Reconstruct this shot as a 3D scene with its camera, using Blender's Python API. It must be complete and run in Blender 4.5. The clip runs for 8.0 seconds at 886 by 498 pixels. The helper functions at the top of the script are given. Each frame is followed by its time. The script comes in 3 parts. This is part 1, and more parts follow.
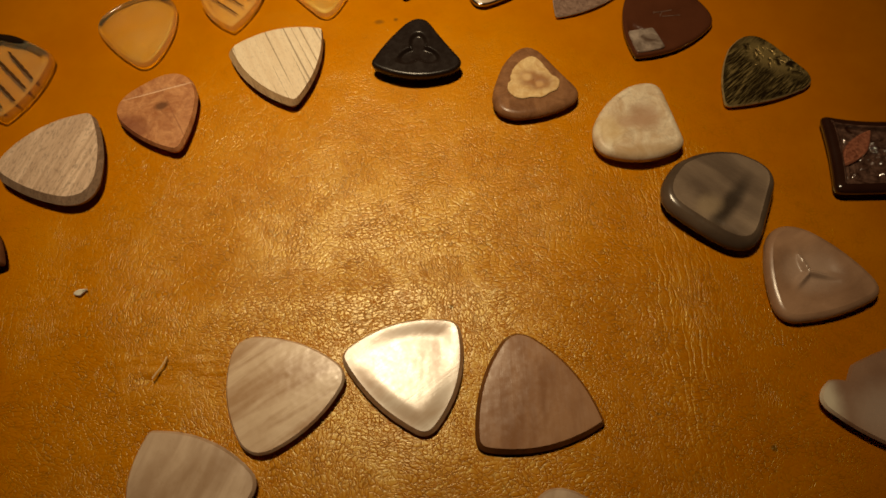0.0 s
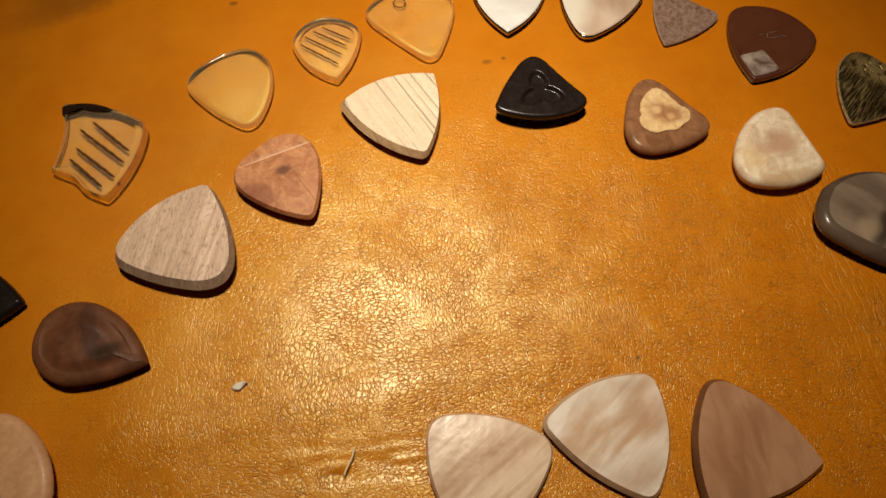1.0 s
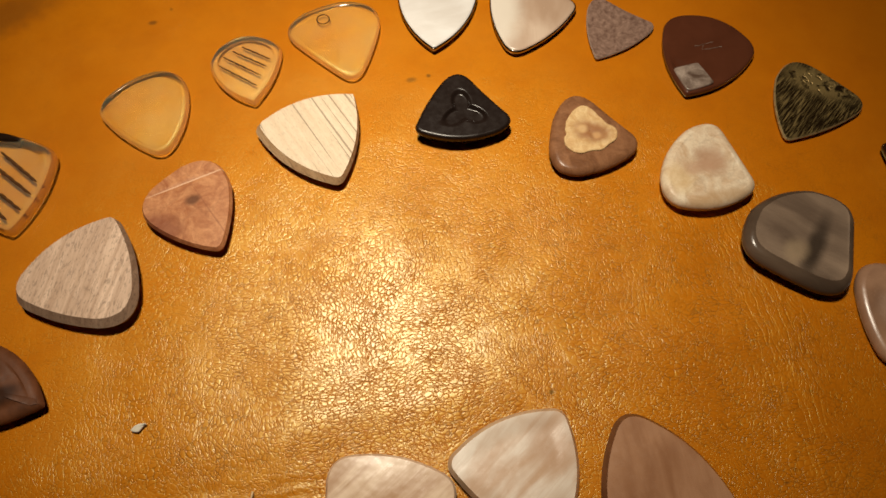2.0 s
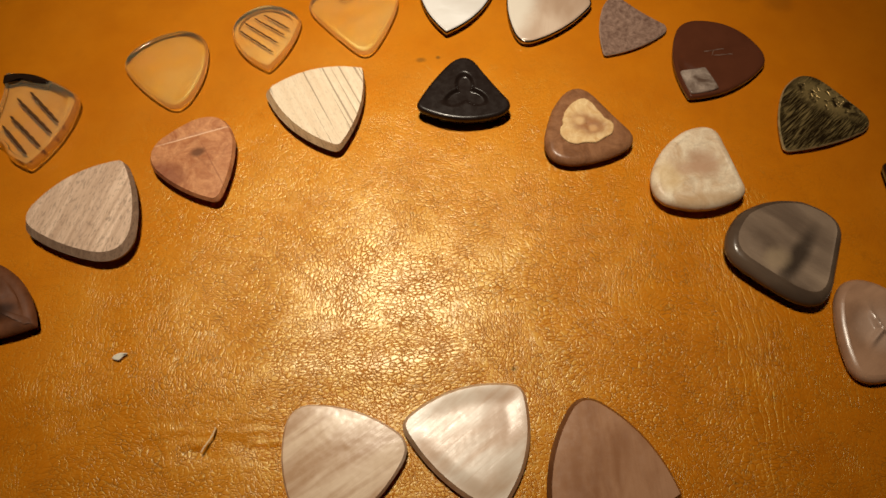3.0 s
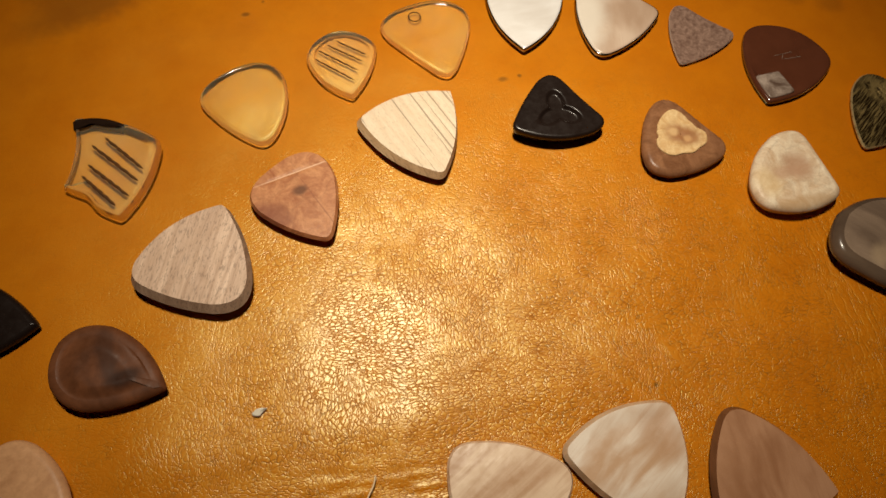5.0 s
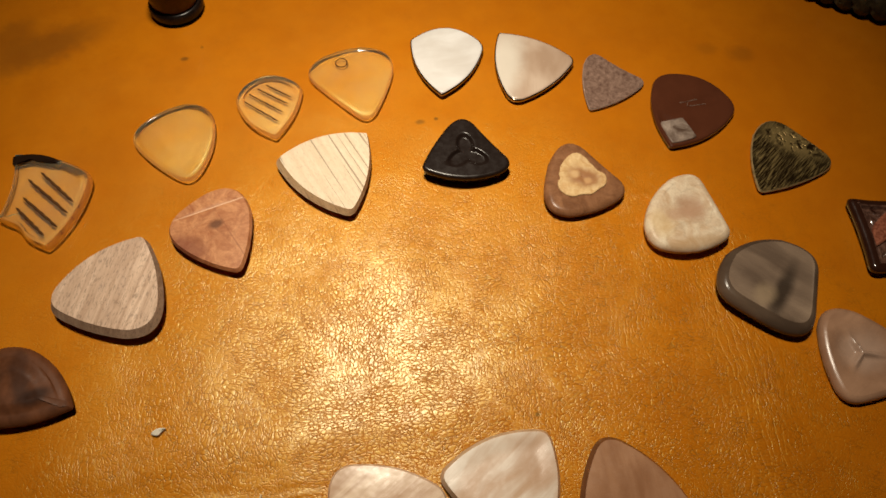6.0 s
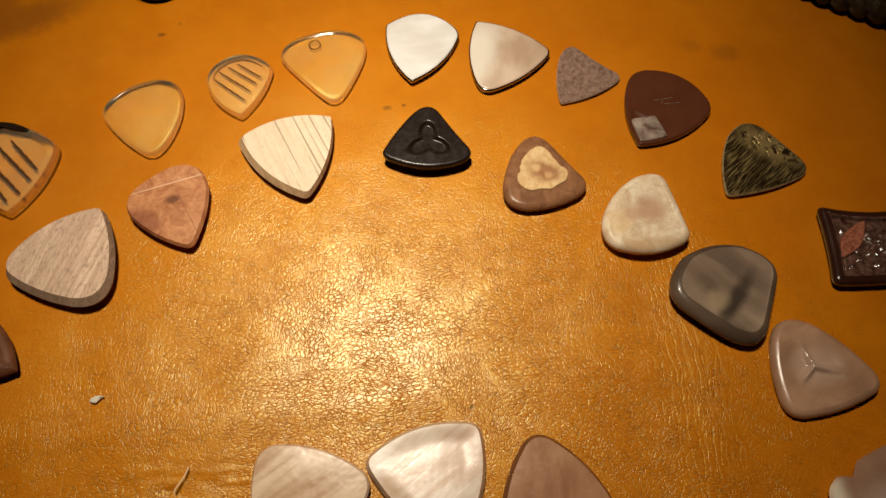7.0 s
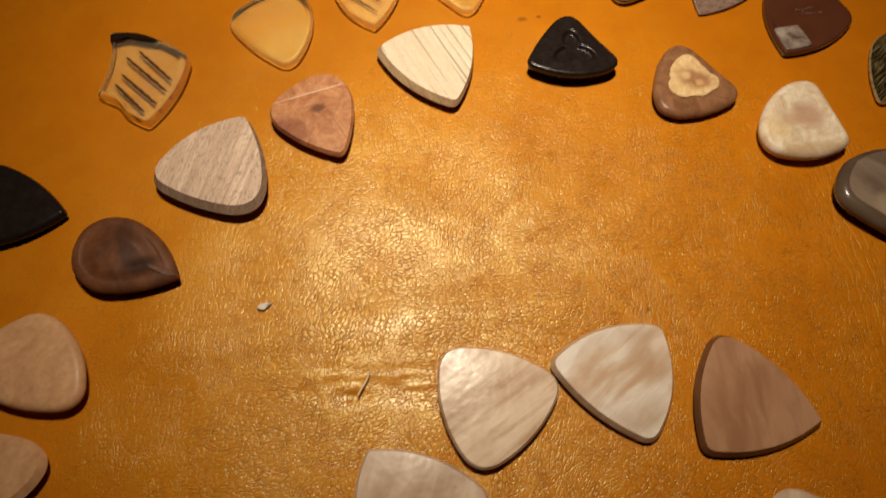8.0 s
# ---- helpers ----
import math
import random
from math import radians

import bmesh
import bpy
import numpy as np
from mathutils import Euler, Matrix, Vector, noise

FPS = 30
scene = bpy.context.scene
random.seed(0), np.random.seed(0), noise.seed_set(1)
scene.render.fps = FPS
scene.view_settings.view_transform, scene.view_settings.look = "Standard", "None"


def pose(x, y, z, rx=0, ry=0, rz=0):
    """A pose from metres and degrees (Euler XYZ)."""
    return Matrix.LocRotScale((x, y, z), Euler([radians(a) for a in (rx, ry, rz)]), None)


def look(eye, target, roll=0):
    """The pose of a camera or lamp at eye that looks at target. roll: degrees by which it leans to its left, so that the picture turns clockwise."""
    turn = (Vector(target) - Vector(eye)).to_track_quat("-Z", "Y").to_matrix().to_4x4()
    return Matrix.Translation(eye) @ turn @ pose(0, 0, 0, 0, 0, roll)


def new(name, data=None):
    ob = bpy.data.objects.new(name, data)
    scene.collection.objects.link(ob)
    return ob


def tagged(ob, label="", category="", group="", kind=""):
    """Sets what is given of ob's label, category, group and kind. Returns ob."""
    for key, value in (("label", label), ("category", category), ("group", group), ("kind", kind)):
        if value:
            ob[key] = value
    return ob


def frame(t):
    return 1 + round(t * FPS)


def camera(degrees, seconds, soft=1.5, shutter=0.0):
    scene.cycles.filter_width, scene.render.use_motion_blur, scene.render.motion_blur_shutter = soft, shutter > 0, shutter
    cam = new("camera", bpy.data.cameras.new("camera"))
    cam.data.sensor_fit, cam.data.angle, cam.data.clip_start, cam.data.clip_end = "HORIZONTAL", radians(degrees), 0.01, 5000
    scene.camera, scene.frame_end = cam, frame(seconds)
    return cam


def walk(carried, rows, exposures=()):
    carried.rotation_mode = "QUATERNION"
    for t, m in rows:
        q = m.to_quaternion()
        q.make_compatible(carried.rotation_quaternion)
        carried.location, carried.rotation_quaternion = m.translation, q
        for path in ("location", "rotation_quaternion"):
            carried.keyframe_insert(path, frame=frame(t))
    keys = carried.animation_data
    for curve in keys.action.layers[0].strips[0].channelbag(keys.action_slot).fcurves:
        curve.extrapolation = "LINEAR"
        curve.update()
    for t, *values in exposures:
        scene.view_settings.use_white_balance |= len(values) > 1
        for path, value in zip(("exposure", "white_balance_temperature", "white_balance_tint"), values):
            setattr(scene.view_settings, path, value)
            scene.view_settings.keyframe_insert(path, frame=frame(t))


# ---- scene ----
cam = camera(68.51, 8.0, soft=1.6, shutter=0.12)
ROWS = [
    (0.0, 0.00000, 0.00000, 0.17692, 25.376, 0.829, -1.852),
    (0.3, -0.01784, 0.00771, 0.17730, 26.027, 0.103, -4.454),
    (0.5, -0.03166, 0.01260, 0.17599, 25.979, -0.215, -6.297),
    (0.7, -0.04668, 0.01862, 0.17257, 25.696, -0.548, -7.522),
    (1.0, -0.06484, 0.02325, 0.17382, 26.060, -1.658, -9.015),
    (1.2, -0.05895, 0.03244, 0.17942, 25.498, -0.789, -10.281),
    (1.5, -0.04765, 0.03187, 0.17415, 26.250, -1.168, -12.225),
    (1.7, -0.04261, 0.03529, 0.17504, 24.907, -1.061, -11.554),
    (2.8, -0.02175, 0.01859, 0.17303, 25.551, -0.454, -3.564),
    (3.0, -0.02050, 0.01954, 0.17601, 25.355, -0.238, -2.739),
    (3.5, -0.02567, 0.01772, 0.17240, 25.256, -0.408, -2.043),
    (3.7, -0.03036, 0.02117, 0.17303, 24.943, -0.526, -2.778),
    (4.0, -0.04630, 0.02226, 0.17140, 25.136, -0.942, -4.224),
    (4.2, -0.05746, 0.02596, 0.17337, 25.197, -0.845, -5.234),
    (5.3, -0.07285, 0.03499, 0.17761, 24.854, -3.383, -9.432),
    (5.5, -0.06444, 0.03314, 0.17726, 25.155, -2.921, -9.143),
    (5.7, -0.04729, 0.03158, 0.18199, 25.413, -1.739, -8.057),
    (5.8, -0.04491, 0.03091, 0.18461, 26.615, -2.685, -8.139),
    (6.0, -0.03909, 0.02642, 0.19136, 27.166, -2.277, -7.575),
    (6.2, -0.02666, 0.02031, 0.19162, 27.995, -0.630, -6.113),
    (6.5, -0.02254, 0.01780, 0.19071, 26.700, -1.608, -4.437),
    (6.7, -0.01582, 0.01802, 0.18857, 27.195, -1.010, -3.992),
    (7.0, -0.01324, 0.02441, 0.19147, 26.005, -1.289, -3.540),
    (7.2, -0.01708, 0.02263, 0.18573, 26.259, -0.936, -3.427),
    (7.5, -0.03821, 0.03124, 0.18966, 25.138, -1.771, -3.727),
    (7.7, -0.04816, 0.02701, 0.18674, 26.202, -0.670, -4.075),
    (7.8, -0.05771, 0.02522, 0.18399, 25.673, -1.615, -4.504),
    (7.9, -0.05908, 0.01400, 0.17690, 26.378, -1.132, -3.966),
    (8.0, -0.06783, 0.00931, 0.17420, 24.608, -2.009, -4.637),
]
walk(cam, [(t, pose(*row)) for t, *row in ROWS], exposures=[[0, -0.50, 8700, 10], [0.3, -0.10, 7000, 10], [0.5, 0.0, 6600, 10], [1.0, 0.08, 6500, 10], [3.5, 0.0, 6500, 10], [6.0, 0.08, 6500, 10], [8, 0.1, 6500, 10]])

# ---- light: one warm lamp hanging over the far side of the table ----
world = bpy.data.worlds.new("room_air")
world.use_nodes = True
world.node_tree.nodes["Background"].inputs[0].default_value = (1.0, 0.78, 0.55, 1)
world.node_tree.nodes["Background"].inputs[1].default_value = 0.02
scene.world = world
lamp = bpy.data.lights.new("table_lamp_light", "AREA")
lamp.shape, lamp.size, lamp.energy, lamp.color = "DISK", 0.07, 0.325, (1.0, 0.875, 0.69)
lamp.spread = radians(55)
lamp_ob = new("table_lamp_light", lamp)
lamp_ob.matrix_world = look((-0.060, 0.238, 0.51), (-0.030, 0.156, 0.0))


# ---- node helpers ----
class Tree:
    def __init__(self, name):
        self.mat = bpy.data.materials.new(name)
        self.mat.use_nodes = True
        self.t = self.mat.node_tree
        self.p = self.t.nodes["Principled BSDF"]
        self.co = self.t.nodes.new("ShaderNodeTexCoord").outputs["Object"]

    def put(self, socket, value):
        if hasattr(value, "is_linked"):
            self.t.links.new(value, socket)
        elif isinstance(value, tuple) and len(value) == 3 and socket.type == "RGBA":
            socket.default_value = (*value, 1)
        else:
            socket.default_value = value

    def node(self, kind, **ins):
        n = self.t.nodes.new(kind)
        for key, value in ins.items():
            self.put(n.inputs[key.replace("_", " ")], value)
        return n

    def at(self, scale=(1, 1, 1), turn=0.0, shift=(0, 0, 0)):
        r = self.t.nodes.new("ShaderNodeMapping")
        r.inputs["Rotation"].default_value = (0, 0, radians(turn))
        self.t.links.new(self.co, r.inputs["Vector"])
        n = self.t.nodes.new("ShaderNodeMapping")
        n.inputs["Scale"].default_value = scale
        n.inputs["Location"].default_value = shift
        self.t.links.new(r.outputs[0], n.inputs["Vector"])
        return n.outputs[0]

    def noise(self, vec, scale, detail=4.0, rough=0.55, distort=0.0):
        n = self.node("ShaderNodeTexNoise", Vector=vec, Scale=scale, Detail=detail, Roughness=rough, Distortion=distort)
        return n.outputs["Fac"]

    def noise_vec(self, vec, scale, amount):
        n = self.node("ShaderNodeTexNoise", Vector=vec, Scale=scale, Detail=2.0)
        c = self.vmath("SUBTRACT", n.outputs["Color"], (0.5, 0.5, 0.5))
        s = self.vmath("SCALE", c)
        s.node.inputs["Scale"].default_value = amount
        return self.vmath("ADD", vec, s)

    def vmath(self, op, a, b=None):
        n = self.t.nodes.new("ShaderNodeVectorMath")
        n.operation = op
        self.put(n.inputs[0], a)
        if b is not None:
            self.put(n.inputs[1], b)
        return n.outputs[0]

    def math(self, op, a, b=0.0, c=None):
        n = self.t.nodes.new("ShaderNodeMath")
        n.operation = op
        self.put(n.inputs[0], a)
        self.put(n.inputs[1], b)
        if c is not None:
            self.put(n.inputs[2], c)
        return n.outputs[0]

    def voronoi(self, vec, scale, feature="DISTANCE_TO_EDGE", rand=1.0):
        n = self.t.nodes.new("ShaderNodeTexVoronoi")
        n.feature = feature
        self.put(n.inputs["Vector"], vec)
        n.inputs["Scale"].default_value = scale
        n.inputs["Randomness"].default_value = rand
        return n.outputs["Distance"]

    def wave(self, vec, scale, distort=2.0, detail=2.0, dscale=1.0):
        n = self.node("ShaderNodeTexWave", Vector=vec, Scale=scale, Distortion=distort, Detail=detail)
        n.inputs["Detail Scale"].default_value = dscale
        return n.outputs["Fac"]

    def ramp(self, fac, *stops):
        n = self.t.nodes.new("ShaderNodeValToRGB")
        self.t.links.new(fac, n.inputs[0])
        while len(n.color_ramp.elements) < len(stops):
            n.color_ramp.elements.new(0.5)
        for e, (p, c) in zip(n.color_ramp.elements, stops):
            e.position = p
            e.color = (c, c, c, 1) if isinstance(c, (int, float)) else (*c, 1)
        return n.outputs[0]

    def mix(self, fac, a, b, mode="MIX"):
        n = self.t.nodes.new("ShaderNodeMix")
        n.data_type, n.blend_type = "RGBA", mode
        self.put(n.inputs["Factor"], fac)
        self.put(n.inputs[6], a)
        self.put(n.inputs[7], b)
        return n.outputs[2]

    def bump(self, height, strength, distance, below=None):
        n = self.node("ShaderNodeBump", Height=height, Strength=strength, Distance=distance)
        if below is not None:
            self.t.links.new(below, n.inputs["Normal"])
        return n.outputs[0]

    def spot(self, x, y, rx, ry, soft=0.4, turn=0.0, wobble=0.0):
        """1 inside an oval at (x, y) metres in the thing's own plan, 0 outside."""
        v = self.co
        if wobble:
            v = self.noise_vec(v, 260.0, wobble)
        d = self.vmath("SUBTRACT", v, (x, y, 0.0))
        n = self.t.nodes.new("ShaderNodeMapping")
        n.inputs["Rotation"].default_value = (0, 0, radians(-turn))
        self.t.links.new(d, n.inputs["Vector"])
        e = self.vmath("MULTIPLY", n.outputs[0], (1 / rx, 1 / ry, 0.0))
        ln = self.t.nodes.new("ShaderNodeVectorMath")
        ln.operation = "LENGTH"
        self.t.links.new(e, ln.inputs[0])
        m = self.t.nodes.new("ShaderNodeMapRange")
        m.interpolation_type = "SMOOTHSTEP"
        self.t.links.new(ln.outputs["Value"], m.inputs[0])
        for k, value in zip((1, 2, 3, 4), (1 - soft, 1 + soft, 1.0, 0.0)):
            m.inputs[k].default_value = value
        return m.outputs[0]

    def done(self, color=None, rough=None, normal=None, **more):
        if color is not None:
            self.put(self.p.inputs["Base Color"], color)
        if rough is not None:
            self.put(self.p.inputs["Roughness"], rough)
        if normal is not None:
            self.t.links.new(normal, self.p.inputs["Normal"])
        for key, value in more.items():
            self.put(self.p.inputs[key.replace("_", " ")], value)
        return self.mat


# ---- materials ----
def leather_material():
    m = Tree("tan_leather")
    base = m.at()
    drift = m.noise_vec(base, 38.0, 0.012)
    bent = m.noise_vec(m.noise_vec(drift, 260.0, 0.0022), 1300.0, 0.0007)
    # plates of grain, some drawn out sideways and some upright
    across = m.voronoi(m.vmath("MULTIPLY", bent, (0.66, 1.25, 1.0)), 880.0)
    upright = m.voronoi(m.vmath("MULTIPLY", bent, (1.10, 0.75, 1.0)), 880.0)
    lean = m.ramp(m.noise(base, 24.0, 2.0), (0.47, 0.0), (0.55, 1.0))
    cells = m.mix(lean, across, upright)
    fine = m.ramp(m.voronoi(m.noise_vec(base, 500.0, 0.0008), 1500.0), (0.0, 0.0), (0.3, 1.0))
    plate = m.mix(0.18, m.ramp(cells, (0.0, 0.0), (0.05, 0.45), (0.13, 0.88), (0.30, 1.0)), m.noise(bent, 1300.0, 3.0, 0.6))
    # long creases
    crease_a = m.voronoi(m.vmath("MULTIPLY", m.noise_vec(drift, 150.0, 0.003), (0.34, 1.0, 1.0)), 400.0)
    crease_b = m.voronoi(m.vmath("MULTIPLY", m.noise_vec(drift, 170.0, 0.003), (1.0, 0.38, 1.0)), 420.0)
    crease = m.mix(lean, m.ramp(crease_a, (0.0, 0.0), (0.05, 0.8), (0.13, 1.0)), m.ramp(crease_b, (0.0, 0.0), (0.05, 0.8), (0.13, 1.0)))
    folds = m.ramp(m.voronoi(m.noise_vec(m.noise_vec(base, 14.0, 0.05), 120.0, 0.004), 46.0), (0.0, 0.0), (0.012, 0.8), (0.04, 1.0))
    # the middle and the near side are worn into deep grain, the far side lies smooth
    worn = m.math("MULTIPLY_ADD", m.spot(-0.015, 0.040, 0.130, 0.110, 0.45, 0, 0.05), 0.86, 0.14)
    patch = m.ramp(m.noise(base, 190.0, 5.0, 0.6), (0.36, 0.55), (0.62, 1.0))
    strength = m.math("MULTIPLY", patch, worn)
    band = m.spot(0.070, 0.070, 0.011, 0.055, 0.6, -6, 0.010)
    wrinkle = m.ramp(m.voronoi(m.vmath("MULTIPLY", m.noise_vec(base, 120.0, 0.004), (1.0, 0.13, 1.0)), 420.0), (0.0, 0.0), (0.10, 0.8), (0.25, 1.0))
    swell = m.noise(base, 62.0, 3.0)

    def relief(share):
        n = m.bump(swell, 0.5, 0.00025)
        n = m.bump(fine, 0.25 * share, 0.00003, n)
        n = m.bump(crease, m.math("MULTIPLY", worn, 0.6 * share), 0.00006, n)
        n = m.bump(folds, m.math("MULTIPLY", strength, 0.22 * share), 0.00014, n)
        n = m.bump(wrinkle, m.math("MULTIPLY", band, 0.9 * share), 0.00010, n)
        return m.bump(plate, m.math("MULTIPLY", strength, share), 0.000105, n)

    tone = m.ramp(m.noise(base, 9.0, 5.0), (0.3, (0.49, 0.136, 0.002)), (0.5, (0.56, 0.163, 0.0022)), (0.72, (0.60, 0.187, 0.0026)))
    tone = m.mix(m.ramp(m.noise(base, 55.0, 6.0, 0.7), (0.35, 0.35), (0.6, 0.0)), tone, (0.41, 0.098, 0.0015))
    groove = m.math("MULTIPLY", m.ramp(cells, (0.0, 0.8), (0.11, 0.0)), m.ramp(m.noise(base, 240.0, 3.0), (0.38, 0.1), (0.6, 1.0)))
    tone = m.mix(m.math("MULTIPLY", groove, strength), tone, (0.20, 0.055, 0.003))
    line = m.ramp(crease, (0.0, 0.7), (0.6, 0.0))
    tone = m.mix(m.math("MULTIPLY", line, m.math("MULTIPLY", worn, 0.45)), tone, (0.20, 0.055, 0.003))
    specks = m.ramp(m.voronoi(m.noise_vec(base, 400.0, 0.002), 34.0, "F1"), (0.018, 0.75), (0.034, 0.0))
    tone = m.mix(specks, tone, (0.10, 0.03, 0.005))
    for x, y, rx, ry, turn, amount in STAINS:
        tone = m.mix(m.math("MULTIPLY", m.spot(x, y, rx, ry, 0.6, turn, min(0.006, 0.5 * rx)), amount), tone, (0.17, 0.05, 0.006))
    rough = m.ramp(m.noise(base, 120.0, 4.0), (0.3, 0.37), (0.7, 0.45))
    return m.done(tone, rough, relief(1.0), IOR=1.5, Specular_IOR_Level=0.75, Specular_Tint=(0.80, 0.88, 0.10), Coat_Weight=0.60, Coat_Roughness=0.28, Coat_Normal=relief(0.75))


STAINS = [(-0.160, 0.225, 0.022, 0.008, 25, 0.55), (-0.172, 0.233, 0.010, 0.006, 40, 0.4), (0.112, 0.197, 0.005, 0.004, 0, 0.35),
          (0.099, 0.201, 0.004, 0.003, 0, 0.25), (-0.02, 0.176, 0.0016, 0.001, 0, 0.7), (0.139, 0.086, 0.0024, 0.0008, -25, 0.9),
          (-0.106, 0.215, 0.0014, 0.0009, 10, 0.8), (-0.014, 0.177, 0.0007, 0.0007, 0, 0.9), (0.002, 0.0655, 0.0006, 0.0006, 0, 0.95)]


def wood(name, light, dark, turn, lines=0.0, grain=900.0, rough=0.55, pores=0.5):
    m = Tree(name)
    along = m.at((1, 0.06, 0.3), turn)
    fibre = m.noise(along, grain, 5.0, 0.65)
    rings = m.noise(m.at((1, 0.03, 0.3), turn), grain * 0.22, 3.0, 0.5)
    tone = m.mix(m.ramp(fibre, (0.35, 1.0), (0.68, 0.0)), light, dark)
    tone = m.mix(m.math("MULTIPLY", m.ramp(rings, (0.4, 1.0), (0.6, 0.0)), 0.45), tone, dark)
    if lines:
        streak = m.ramp(m.noise(m.noise_vec(m.at((1, 0.010, 0.1), turn), 60.0, 0.0004), 1300.0, 1.0, 0.3), (0.325, 1.0), (0.345, 0.0))
        tone = m.mix(m.math("MULTIPLY", streak, lines), tone, (0.13, 0.07, 0.03))
    speck = m.noise(m.at((1, 0.25, 1), turn), 2600.0, 2.0)
    tone = m.mix(m.math("MULTIPLY", m.ramp(speck, (0.36, 1.0), (0.46, 0.0)), pores), tone, tuple(0.45 * c for c in dark))
    return m.done(tone, rough, m.bump(fibre, 0.35, 0.00015, m.bump(speck, 0.4, 0.00008)))


def marbled(name, light, dark, scale=90.0, rough=0.35, spots=(), veins=0.0, distort=1.2, coat=0.0, gloss=0.2):
    m = Tree(name)
    base = m.noise_vec(m.co, 110.0, 0.004)
    tone = m.mix(m.ramp(m.noise(base, scale, 5.0, 0.6, distort), (0.32, 0.0), (0.68, 1.0)), dark, light)
    fine = m.noise(m.co, scale * 9, 4.0, 0.65)
    tone = m.mix(m.ramp(fine, (0.3, 0.3), (0.6, 0.0)), tone, tuple(0.6 * c for c in dark))
    if veins:
        line = m.ramp(m.voronoi(m.noise_vec(m.co, 160.0, 0.007), 70.0), (0.0, 1.0), (0.035, 0.0))
        tone = m.mix(m.math("MULTIPLY", line, veins), tone, tuple(0.35 * c for c in dark))
    for x, y, rx, ry, turn, color, amount in spots:
        tone = m.mix(m.math("MULTIPLY", m.spot(x, y, rx, ry, 0.5, turn, min(0.004, 0.7 * min(rx, ry))), amount), tone, color)
    r = m.ramp(m.noise(m.co, 700.0, 3.0), (0.3, rough * 0.8), (0.7, rough * 1.25))
    return m.done(tone, r, m.bump(fine, 0.25, 0.00012), Specular_IOR_Level=gloss, Coat_Weight=coat, Coat_Roughness=0.12)


def horn(name, light, dark, turn, bands=260.0, rough=0.32, pearl=0.0, spots=(), stretch=0.12, scratch=0.25):
    """Layered horn or shell: soft bands, fine scratches, a silky gloss."""
    m = Tree(name)
    along = m.noise_vec(m.at((1, stretch, 0.5), turn), 90.0, 0.0012)
    soft = m.noise(along, bands, 4.0, 0.5, 0.4)
    tone = m.mix(m.ramp(soft, (0.38, 0.0), (0.61, 1.0)), dark, light)
    tone = m.mix(m.ramp(m.noise(m.co, 75.0, 2.0), (0.4, 0.35), (0.62, 0.0)), tone, dark)
    lines = m.noise(m.at((1, 0.02, 0.5), turn), 2400.0, 2.0)
    tone = m.mix(m.ramp(lines, (0.3, 0.22), (0.5, 0.0)), tone, dark)
    for x, y, rx, ry, t, color, amount in spots:
        tone = m.mix(m.math("MULTIPLY", m.spot(x, y, rx, ry, 0.6, t, min(0.003, 0.5 * min(rx, ry))), amount), tone, color)
    r = m.ramp(m.noise(m.co, 500.0, 3.0), (0.3, rough * 0.8), (0.7, rough * 1.3))
    return m.done(tone, r, m.bump(lines, scratch, 0.00006, m.bump(m.noise(m.co, 160.0, 2.0), 0.3, 0.0006)), Specular_IOR_Level=0.35, Coat_Weight=pearl, Coat_Roughness=0.3)


def clear_plastic(name, tint, clear, rough=0.06):
    """Scuffed clear plastic: it bends the light, and a small share is milky."""
    m = Tree(name)
    scuff = m.noise(m.at((1, 0.1, 1), 30), 900.0, 4.0)
    share = m.ramp(m.noise(m.co, 130.0, 4.0), (0.3, clear), (0.7, clear - 0.08))
    return m.done(tint, m.ramp(scuff, (0.4, rough), (0.7, rough * 1.8)), m.bump(m.noise(m.co, 120.0, 2.0), 0.15, 0.0006), Transmission_Weight=share, IOR=1.49)


def plain(name, color, rough, metallic=0.0, grain=600.0, amount=0.3, coat=0.0, gloss=0.5):
    m = Tree(name)
    n = m.noise(m.co, grain, 4.0, 0.6)
    tone = m.mix(m.ramp(n, (0.35, amount), (0.65, 0.0)), color, tuple(0.45 * c for c in color))
    return m.done(tone, m.ramp(n, (0.3, rough * 0.8), (0.7, rough * 1.3)), m.bump(n, 0.2, 0.0001), Metallic=metallic, Specular_IOR_Level=gloss, Coat_Weight=coat, Coat_Roughness=0.08)


def etched_brass():
    m = Tree("etched_brass")
    fan = m.noise_vec(m.at((1, 0.06, 1), 50), 200.0, 0.0008)
    feather = m.noise(fan, 3300.0, 3.0, 0.5, 0.3)
    blot = m.noise(m.noise_vec(m.co, 300.0, 0.002), 420.0, 3.0)
    upper = m.spot(0.006, 0.006, 0.012, 0.0055, 0.5, -35)
    h = m.mix(upper, m.ramp(feather, (0.47, 0.0), (0.59, 1.0)), m.ramp(blot, (0.36, 0.0), (0.50, 1.0)))
    tone = m.mix(h, (0.050, 0.028, 0.010), (0.56, 0.39, 0.15))
    return m.done(tone, 0.34, m.bump(h, 0.8, 0.00025), Metallic=0.75)


